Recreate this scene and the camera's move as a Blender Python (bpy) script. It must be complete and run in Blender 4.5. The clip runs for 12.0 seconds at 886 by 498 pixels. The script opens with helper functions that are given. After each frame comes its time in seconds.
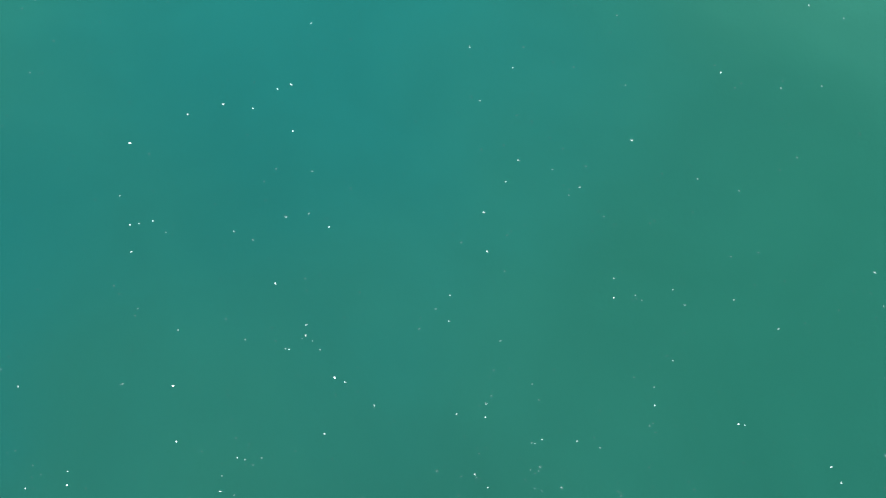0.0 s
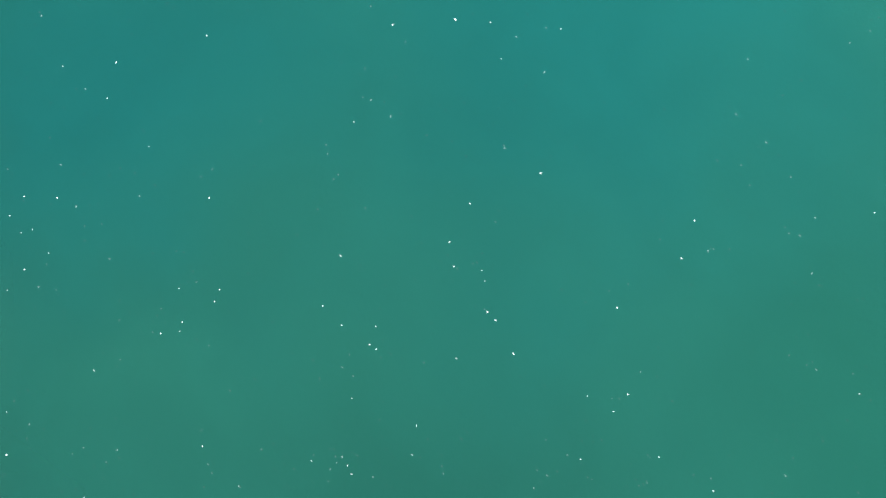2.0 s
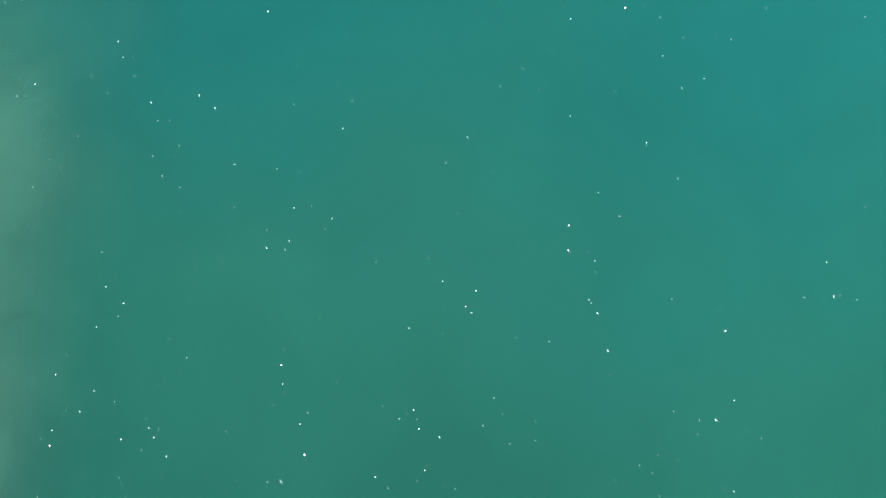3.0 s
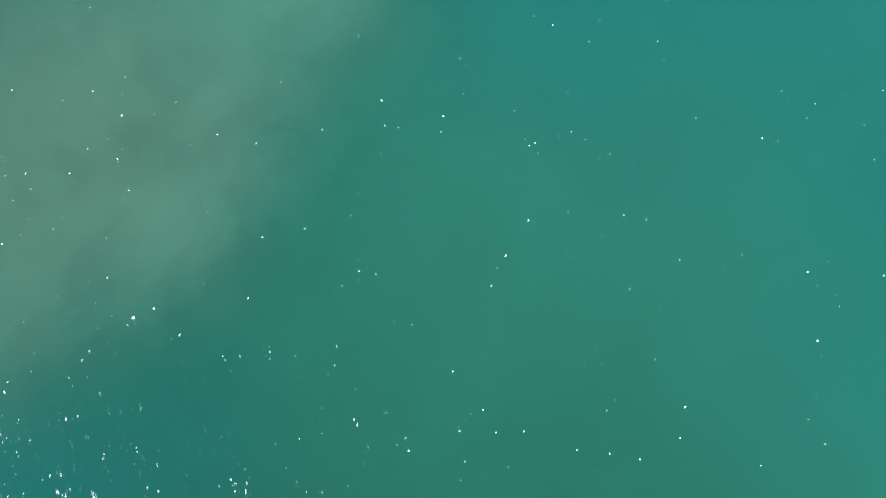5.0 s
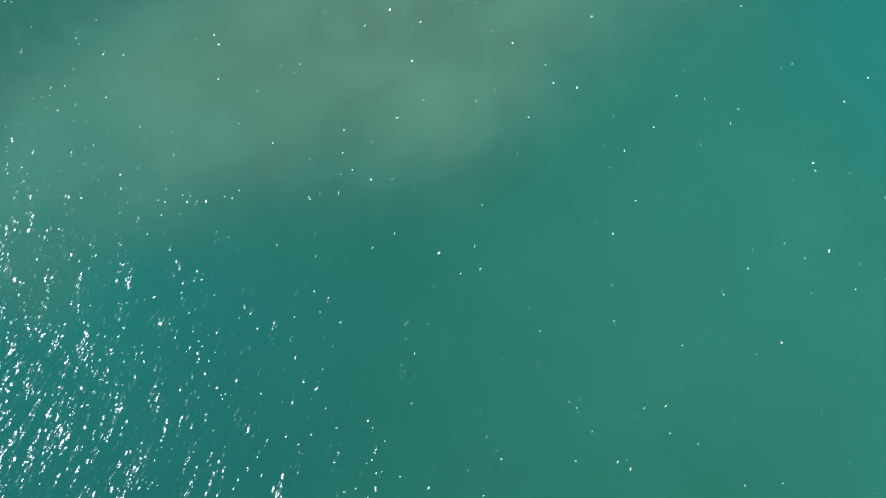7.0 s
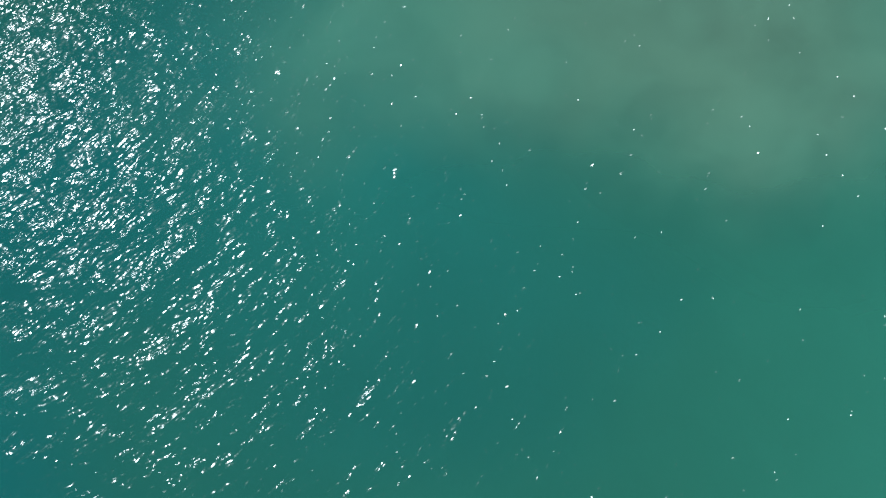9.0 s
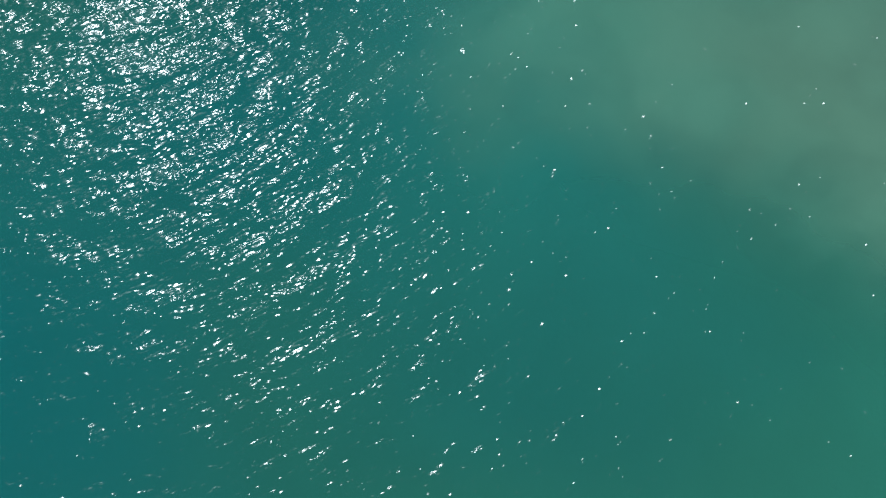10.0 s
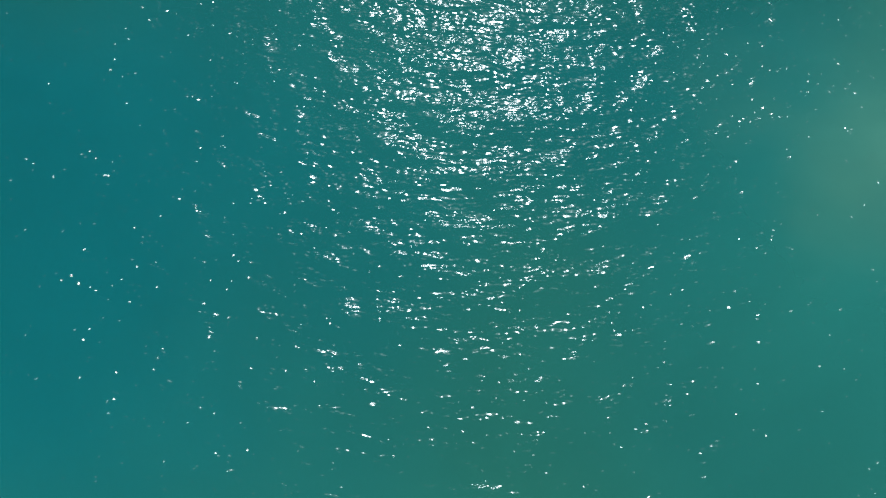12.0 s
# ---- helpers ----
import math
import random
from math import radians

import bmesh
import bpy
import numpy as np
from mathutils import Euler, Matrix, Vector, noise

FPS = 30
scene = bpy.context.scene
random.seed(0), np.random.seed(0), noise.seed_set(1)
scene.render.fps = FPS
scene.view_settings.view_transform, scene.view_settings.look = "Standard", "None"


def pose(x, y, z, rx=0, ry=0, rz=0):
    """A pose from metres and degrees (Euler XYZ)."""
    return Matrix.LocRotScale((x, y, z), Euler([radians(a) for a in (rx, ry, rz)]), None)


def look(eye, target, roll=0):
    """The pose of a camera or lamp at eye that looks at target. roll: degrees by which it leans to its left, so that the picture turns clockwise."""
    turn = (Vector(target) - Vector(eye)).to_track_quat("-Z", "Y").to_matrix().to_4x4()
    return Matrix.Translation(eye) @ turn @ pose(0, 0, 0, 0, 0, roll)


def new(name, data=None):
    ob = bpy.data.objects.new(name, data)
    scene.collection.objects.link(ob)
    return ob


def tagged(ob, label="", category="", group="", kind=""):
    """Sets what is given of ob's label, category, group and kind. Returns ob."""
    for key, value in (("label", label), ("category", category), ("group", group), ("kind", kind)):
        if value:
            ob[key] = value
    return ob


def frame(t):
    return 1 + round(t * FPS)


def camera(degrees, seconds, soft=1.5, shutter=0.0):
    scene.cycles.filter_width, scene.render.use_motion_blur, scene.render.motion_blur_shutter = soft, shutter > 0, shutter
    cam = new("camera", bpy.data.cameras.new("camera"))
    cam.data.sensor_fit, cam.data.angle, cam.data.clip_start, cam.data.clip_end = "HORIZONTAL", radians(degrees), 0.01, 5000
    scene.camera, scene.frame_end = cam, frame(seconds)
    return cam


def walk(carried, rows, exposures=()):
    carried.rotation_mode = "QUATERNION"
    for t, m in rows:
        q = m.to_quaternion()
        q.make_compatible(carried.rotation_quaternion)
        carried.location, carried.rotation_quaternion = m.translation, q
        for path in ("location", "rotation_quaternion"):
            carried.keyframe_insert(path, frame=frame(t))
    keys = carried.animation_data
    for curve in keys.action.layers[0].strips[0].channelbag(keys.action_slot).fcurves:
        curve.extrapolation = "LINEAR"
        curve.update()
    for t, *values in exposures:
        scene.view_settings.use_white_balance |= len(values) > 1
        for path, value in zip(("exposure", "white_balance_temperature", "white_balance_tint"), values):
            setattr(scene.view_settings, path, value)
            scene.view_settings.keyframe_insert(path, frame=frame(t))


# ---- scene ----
cam = camera(48.0, 12.0, soft=1.5)
PATH = [
    (0, pose(0.000, 0.000, 20.997, 23.45, -0.02, 0.00)),
    (0.5, pose(-0.013, -0.209, 20.884, 23.41, -0.04, 6.00)),
    (1, pose(-0.049, -0.422, 20.759, 23.30, 0.01, 12.30)),
    (1.5, pose(-0.103, -0.641, 20.591, 23.20, -0.02, 18.65)),
    (2, pose(-0.161, -0.890, 20.376, 23.13, -0.05, 25.28)),
    (2.5, pose(-0.186, -1.172, 20.044, 23.19, -0.08, 32.54)),
    (3, pose(-0.160, -1.499, 19.715, 23.22, -0.06, 39.74)),
    (3.2, pose(-0.148, -1.642, 19.634, 23.16, -0.01, 42.65)),
    (4.8, pose(0.302, -3.080, 19.055, 23.70, 0.18, 63.63)),
    (5, pose(0.330, -3.254, 18.939, 23.69, 0.16, 66.14)),
    (5.5, pose(0.400, -3.677, 18.711, 23.57, 0.07, 72.25)),
    (6, pose(0.478, -4.057, 18.498, 23.40, 0.01, 78.74)),
    (6.5, pose(0.577, -4.343, 18.307, 23.10, 0.01, 84.86)),
    (6.7, pose(0.619, -4.460, 18.252, 22.96, -0.00, 87.37)),
    (8.3, pose(0.953, -5.643, 17.157, 22.68, -0.05, 106.17)),
    (8.5, pose(1.085, -5.767, 17.183, 22.75, -0.03, 109.03)),
    (9, pose(1.438, -6.065, 17.320, 22.90, 0.10, 116.26)),
    (9.5, pose(1.787, -6.345, 17.459, 22.93, 0.07, 123.59)),
    (10, pose(2.146, -6.606, 17.570, 22.91, 0.03, 130.85)),
    (10.5, pose(2.516, -6.883, 17.670, 22.74, 0.03, 138.38)),
    (11, pose(2.891, -7.154, 17.681, 22.53, 0.02, 145.96)),
    (11.5, pose(3.236, -7.430, 17.506, 22.31, -0.03, 153.51)),
    (12, pose(3.567, -7.706, 17.345, 22.07, 0.00, 161.00)),
]
walk(cam, PATH, ((0, 0.41), (3, 0.41), (5.5, 0.39), (8.5, 0.31), (9.5, 0.14), (10.5, 0.13), (12, 0.33)))

# ---- world, sun, exposure ----
SUN_AZ, SUN_EL = -113.0, 48.0
world = bpy.data.worlds.new("sky")
scene.world = world
world.use_nodes = True
sky = world.node_tree.nodes.new("ShaderNodeTexSky")
sky.sky_type, sky.sun_disc = "NISHITA", False
sky.sun_elevation, sky.sun_rotation = radians(SUN_EL), radians(90 - SUN_AZ)
sky.air_density, sky.dust_density = 1.0, 0.1
back = world.node_tree.nodes["Background"]
world.node_tree.links.new(sky.outputs[0], back.inputs[0])
back.inputs[1].default_value = 0.08

sun_data = bpy.data.lights.new("sun", "SUN")
sun_data.energy, sun_data.angle, sun_data.color = 4.5, radians(0.53), (1.0, 0.965, 0.91)
sun = new("sun", sun_data)
to_sun = Vector((math.cos(radians(SUN_AZ)) * math.cos(radians(SUN_EL)),
                 math.sin(radians(SUN_AZ)) * math.cos(radians(SUN_EL)), math.sin(radians(SUN_EL))))
sun.matrix_world = look(to_sun * 60, (0, 0, 0))


# ---- materials ----
class Nodes:
    """A short way to write node trees."""

    def __init__(self, name):
        self.material = bpy.data.materials.new(name)
        self.material.use_nodes = True
        self.tree = self.material.node_tree
        self.tree.nodes.clear()

    def add(self, kind, settings=None, **inputs):
        node = self.tree.nodes.new("ShaderNode" + kind)
        for key, value in (settings or {}).items():
            setattr(node, key, value)
        for key, value in inputs.items():
            self.put(node, int(key[1:]) if key[0] == "_" and key[1:].isdigit() else key.replace("_", " "), value)
        return node

    def put(self, node, socket, value):
        if hasattr(value, "is_output"):
            self.tree.links.new(value, node.inputs[socket])
        else:
            node.inputs[socket].default_value = value

    def math(self, operation, *values, clamp=False):
        node = self.add("Math", {"operation": operation, "use_clamp": clamp})
        for i, value in enumerate(values):
            self.put(node, i, value)
        return node.outputs[0]

    def vmath(self, operation, *values):
        node = self.add("VectorMath", {"operation": operation})
        for i, value in enumerate(values):
            self.put(node, i, value)
        return node.outputs[1 if operation in ("DISTANCE", "LENGTH") else 0]

    def mix(self, factor, a, b):
        node = self.add("Mix", {"data_type": "RGBA"})
        self.put(node, 0, factor), self.put(node, 6, a), self.put(node, 7, b)
        return node.outputs[2]

    def smooth(self, value, low, high, out_low=0.0, out_high=1.0):
        node = self.add("MapRange", {"interpolation_type": "SMOOTHSTEP"})
        for i, v in enumerate((value, low, high, out_low, out_high)):
            self.put(node, i, v)
        return node.outputs[0]

    def noise(self, vector, scale, detail=2.0, rough=0.5, distortion=0.0):
        node = self.add("TexNoise", Vector=vector, Scale=scale, Detail=detail, Roughness=rough, Distortion=distortion)
        return node.outputs[0], node.outputs[1]

    def finish(self, shader):
        out = self.add("OutputMaterial")
        self.tree.links.new(shader, out.inputs[0])
        return self.material


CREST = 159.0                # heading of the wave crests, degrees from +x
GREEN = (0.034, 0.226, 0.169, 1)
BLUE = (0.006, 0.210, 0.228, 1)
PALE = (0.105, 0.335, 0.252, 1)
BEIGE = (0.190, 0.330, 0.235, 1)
DARK_GREEN = (0.022, 0.185, 0.135, 1)


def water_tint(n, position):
    """Colour of the suspended matter: green over silt, bluer and darker green in patches, pale near the shoal."""
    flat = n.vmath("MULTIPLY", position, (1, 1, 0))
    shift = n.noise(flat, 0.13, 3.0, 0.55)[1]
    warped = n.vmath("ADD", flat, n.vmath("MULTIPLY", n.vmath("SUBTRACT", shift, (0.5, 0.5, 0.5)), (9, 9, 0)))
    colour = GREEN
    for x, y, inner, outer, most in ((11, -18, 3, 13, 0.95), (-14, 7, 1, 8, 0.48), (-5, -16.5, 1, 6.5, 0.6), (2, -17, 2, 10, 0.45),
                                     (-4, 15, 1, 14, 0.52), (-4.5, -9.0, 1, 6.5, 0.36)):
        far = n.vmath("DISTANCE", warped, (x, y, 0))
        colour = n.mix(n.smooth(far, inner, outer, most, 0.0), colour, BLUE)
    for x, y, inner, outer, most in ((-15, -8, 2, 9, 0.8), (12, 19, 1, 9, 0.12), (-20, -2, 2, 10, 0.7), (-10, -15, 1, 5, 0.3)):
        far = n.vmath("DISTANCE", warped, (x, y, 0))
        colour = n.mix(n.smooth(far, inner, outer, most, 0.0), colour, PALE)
    # one broad patch of darker green
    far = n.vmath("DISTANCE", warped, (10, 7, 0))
    colour = n.mix(n.smooth(far, 2, 11, 0.7, 0.0), colour, DARK_GREEN)
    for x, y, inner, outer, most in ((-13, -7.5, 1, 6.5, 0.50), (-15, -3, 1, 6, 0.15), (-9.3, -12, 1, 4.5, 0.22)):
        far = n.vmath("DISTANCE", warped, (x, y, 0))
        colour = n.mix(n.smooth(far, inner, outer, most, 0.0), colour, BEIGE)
    # broad patches that lighten and darken the water colour, in stops
    gain_stops = 0.0
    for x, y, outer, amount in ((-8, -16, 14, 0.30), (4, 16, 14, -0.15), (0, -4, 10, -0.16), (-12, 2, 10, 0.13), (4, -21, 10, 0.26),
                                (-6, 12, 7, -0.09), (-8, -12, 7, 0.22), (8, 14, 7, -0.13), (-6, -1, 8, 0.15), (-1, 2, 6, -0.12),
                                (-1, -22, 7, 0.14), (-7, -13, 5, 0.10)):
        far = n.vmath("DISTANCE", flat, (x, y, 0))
        gain_stops = n.math("ADD", gain_stops, n.smooth(far, 0.0, outer, amount, 0.0))
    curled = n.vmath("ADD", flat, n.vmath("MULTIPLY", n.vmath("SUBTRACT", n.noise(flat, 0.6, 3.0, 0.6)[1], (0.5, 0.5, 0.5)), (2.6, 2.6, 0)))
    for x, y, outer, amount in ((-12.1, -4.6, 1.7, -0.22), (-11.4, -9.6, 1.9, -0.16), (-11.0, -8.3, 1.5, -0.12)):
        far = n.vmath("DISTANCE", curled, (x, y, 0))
        gain_stops = n.math("ADD", gain_stops, n.smooth(far, 0.0, outer, amount, 0.0))
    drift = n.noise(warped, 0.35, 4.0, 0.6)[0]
    gain_stops = n.math("ADD", gain_stops, n.smooth(drift, 0.25, 0.75, 0.04, -0.10))
    gain = n.math("POWER", 2.0, gain_stops)
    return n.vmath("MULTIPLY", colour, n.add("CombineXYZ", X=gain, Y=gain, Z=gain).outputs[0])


def make_water():
    """Turbid water: a matt body of silt seen through a thin mirror of ripples, with rare steep wavelets in clusters."""
    n = Nodes("turbid_lake_water")
    position = n.add("NewGeometry").outputs[0]
    flat = n.vmath("MULTIPLY", position, (1, 1, 0))
    turned = n.add("VectorRotate", {"rotation_type": "Z_AXIS"}, Vector=flat, Angle=radians(-CREST)).outputs[0]
    sway = n.vmath("SUBTRACT", n.noise(flat, 1.7, 2.0, 0.5)[1], (0.5, 0.5, 0.5))
    swayed = n.vmath("ADD", turned, n.vmath("MULTIPLY", sway, (0.22, 0.22, 0)))
    gusts = n.smooth(n.noise(turned, 1.1, 3.0, 0.6)[0], 0.32, 0.70, 0.78, 1.25)
    chop = n.noise(n.vmath("MULTIPLY", swayed, (0.38, 1, 1)), 5.5, 1.0, 0.45)[0]
    ripple = n.noise(n.vmath("MULTIPLY", swayed, (0.45, 1, 1)), 18.0, 0.0, 0.5)[0]
    height = n.math("ADD", n.math("MULTIPLY", n.math("MULTIPLY", chop, gusts), 0.038),
                    n.math("MULTIPLY", n.math("MULTIPLY", ripple, gusts), 0.0108))
    waves = n.add("Bump", Strength=1.0, Distance=1.0, Height=height).outputs[0]
    # rare steep wavelets: small facets that lean any way, gathered in loose strings
    strings = n.noise(n.vmath("MULTIPLY", swayed, (0.5, 1.0, 1)), 1.3, 3.0, 0.65, 0.8)[0]
    jitter = n.vmath("MULTIPLY", n.vmath("SUBTRACT", n.noise(flat, 38.0, 1.0, 0.5)[1], (0.5, 0.5, 0.5)), (0.030, 0.030, 0))
    cells = n.add("TexVoronoi", {"voronoi_dimensions": "2D"}, Vector=n.vmath("MULTIPLY", n.vmath("ADD", swayed, jitter), (0.6, 1, 1)), Scale=27.0, Randomness=1.0)
    pick = n.add("SeparateColor", Color=cells.outputs[1]).outputs
    chosen = n.math("LESS_THAN", pick[2], n.smooth(strings, 0.42, 0.62, 0.05, 0.80))
    facet = n.math("MULTIPLY", n.math("LESS_THAN", cells.outputs[0], 0.36), chosen)
    lean = n.math("MULTIPLY", n.math("TANGENT", n.math("ADD", 0.09, n.math("MULTIPLY", n.math("POWER", pick[1], 1.5), 0.66))), facet)
    course = n.math("MULTIPLY", pick[0], 2 * math.pi)
    push = n.add("CombineXYZ", X=n.math("MULTIPLY", n.math("COSINE", course), lean), Y=n.math("MULTIPLY", n.math("SINE", course), lean)).outputs[0]
    waves = n.vmath("NORMALIZE", n.vmath("ADD", waves, push))
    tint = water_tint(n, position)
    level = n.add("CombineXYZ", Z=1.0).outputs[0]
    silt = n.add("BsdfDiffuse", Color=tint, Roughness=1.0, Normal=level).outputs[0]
    clear = n.add("BsdfTransparent", Color=(0.62, 0.93, 0.88, 1)).outputs[0]
    body = n.add("MixShader", _0=0.40, _1=silt, _2=clear).outputs[0]
    gloss = n.add("BsdfGlossy", {"distribution": "BECKMANN"}, Color=(0.25, 0.285, 0.32, 1), Roughness=0.14, Normal=waves).outputs[0]
    sheen = n.add("BsdfGlossy", {"distribution": "BECKMANN"}, Color=(0.25, 0.285, 0.32, 1), Roughness=0.24, Normal=waves).outputs[0]
    gloss = n.add("MixShader", _0=0.20, _1=gloss, _2=sheen).outputs[0]
    mirror = n.add("Fresnel", IOR=1.333, Normal=level).outputs[0]
    return n.finish(n.add("MixShader", _0=mirror, _1=body, _2=gloss).outputs[0])


def make_bed():
    n = Nodes("silty_lake_bed")
    position = n.add("NewGeometry").outputs[0]
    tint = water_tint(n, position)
    grain = n.noise(position, 6.0, 5.0, 0.65)[0]
    colour = n.mix(n.smooth(grain, 0.3, 0.7, 0.0, 0.25), tint, (0.05, 0.20, 0.14, 1))
    bump = n.add("Bump", Strength=0.3, Distance=0.05, Height=grain).outputs[0]
    return n.finish(n.add("BsdfDiffuse", Color=colour, Roughness=1.0, Normal=bump).outputs[0])


def make_silt_cloud():
    n = Nodes("suspended_silt")
    local = n.add("TexCoord").outputs[3]
    position = n.add("NewGeometry").outputs[0]
    radius = n.vmath("LENGTH", n.vmath("MULTIPLY", local, (1, 1, 0)))
    wisps = n.noise(position, 0.45, 5.0, 0.6, 0.8)[0]
    edge = n.math("ADD", radius, n.math("MULTIPLY", n.math("SUBTRACT", wisps, 0.5), 1.1))
    rim = n.smooth(radius, 0.45, 0.97, 1.0, 0.0)
    patchy = n.smooth(n.noise(position, 0.28, 4.0, 0.6, 1.2)[0], 0.34, 0.60, 0.35, 1.0)
    density = n.math("MULTIPLY", n.math("MULTIPLY", n.smooth(edge, 0.25, 0.95, 0.66, 0.0), rim), patchy)
    fine = n.noise(position, 1.6, 4.0, 0.6)[0]
    colour = n.mix(fine, (0.50, 0.64, 0.51, 1), (0.60, 0.71, 0.58, 1))
    silt = n.add("BsdfDiffuse", Color=colour, Roughness=1.0).outputs[0]
    clear = n.add("BsdfTransparent").outputs[0]
    return n.finish(n.add("MixShader", _0=density, _1=clear, _2=silt).outputs[0])


WATER, BED, SILT = make_water(), make_bed(), make_silt_cloud()


# ---- the lake ----
def reach(centre, half, step, far):
    """Grid lines: even steps round the centre, then growing ones out to the horizon."""
    inner = list(np.arange(-half, half + step / 2, step))
    outer, d, s = [], half, step
    while d < far:
        s *= 1.22
        d += s
        outer.append(d)
    return np.array([-v for v in reversed(outer)] + inner + outer) + centre


def sheet(name, xs, ys, height, material):
    """One sheet over the grid lines, raised by the function height(x, y)."""
    gx, gy = np.meshgrid(xs, ys)
    points = np.stack([gx, gy, height(gx, gy)], -1).reshape(-1, 3)
    w, h = len(xs), len(ys)
    a = (np.arange(h - 1)[:, None] * w + np.arange(w - 1)).ravel()
    quads = np.stack([a, a + 1, a + w + 1, a + w], -1)
    mesh = bpy.data.meshes.new(name)
    mesh.from_pydata(points.tolist(), [], quads.tolist())
    mesh.polygons.foreach_set("use_smooth", [True] * len(quads))
    mesh.materials.append(material)
    mesh.update()
    return new(name, mesh)


def wave_height(x, y):
    """Low wind waves from many headings, most of them across the crest heading, fading out far off."""
    rng = np.random.default_rng(7)
    z = np.zeros_like(x)
    for _ in range(60):
        length = math.exp(rng.uniform(math.log(0.34), math.log(1.5)))
        way = radians(CREST + 90) + rng.normal(0, 0.78)
        k = 2 * math.pi / length
        slope = 0.0105 * rng.uniform(0.6, 1.3)
        z += slope / k * np.sin(k * (x * math.cos(way) + y * math.sin(way)) + rng.uniform(0, 2 * math.pi))
    away = np.maximum(np.abs(x + 4), np.abs(y + 3))
    return z * np.clip((40 - away) / 14, 0, 1)


def bed_height(x, y):
    """A soft bottom with a low shoal."""
    shoal = np.exp(-(((x + 14) / 8) ** 2 + ((y + 7) / 9) ** 2))
    return -1.7 + 0.55 * shoal + 0.08 * np.sin(0.5 * x + 0.8) * np.sin(0.43 * y) + 0.05 * np.sin(1.1 * x - 0.7 * y)


water = tagged(sheet("water", reach(-4, 21, 0.065, 2600), reach(-3, 24, 0.065, 2600), wave_height, WATER),
               "calm turquoise lake water with small wind ripples", "water", kind="structure")
bed = tagged(sheet("lake_bed", reach(-1, 30, 0.6, 2600), reach(-3, 30, 0.6, 2600), bed_height, BED),
             "silty green lake bed under turbid water", "lake bed", kind="structure")


# ---- silt clouds in the water ----
def silt_cloud(x, y, z, long, wide, heading, thick, seed):
    """A low uneven lens of suspended silt."""
    bm = bmesh.new()
    bmesh.ops.create_icosphere(bm, subdivisions=4, radius=1.0)
    bmesh.ops.delete(bm, geom=[v for v in bm.verts if v.co.z < 0.03], context="VERTS")
    for v in bm.verts:
        bump = noise.noise(v.co * 1.7 + Vector((seed * 7.3, 0, 0)))
        v.co *= 1 + 0.22 * bump
    mesh = bpy.data.meshes.new("silt_cloud")
    bm.to_mesh(mesh)
    bm.free()
    mesh.polygons.foreach_set("use_smooth", [True] * len(mesh.polygons))
    mesh.materials.append(SILT)
    ob = new("silt_cloud", mesh)
    ob.matrix_world = pose(x, y, z, 0, 0, heading) @ Matrix.Diagonal((long, wide, thick, 1))
    return tagged(ob, "pale beige cloud of silt drifting under the surface", "silt cloud", "silt clouds", "stuff")


for i, row in enumerate((
        (-13.2, -7.3, -0.62, 8.8, 6.6, 95, 0.22), (-10.6, -11.3, -0.58, 6.8, 4.2, 125, 0.20),
        (-16.0, -1.2, -0.66, 6.8, 4.6, 110, 0.22), (-18.4, -11.0, -0.68, 8.0, 6.0, 90, 0.22),
        (-10.3, -5.6, -0.55, 4.8, 3.0, 80, 0.18), (-12.5, -16.8, -0.64, 6.6, 4.4, 130, 0.20))):
    silt_cloud(*row, i)
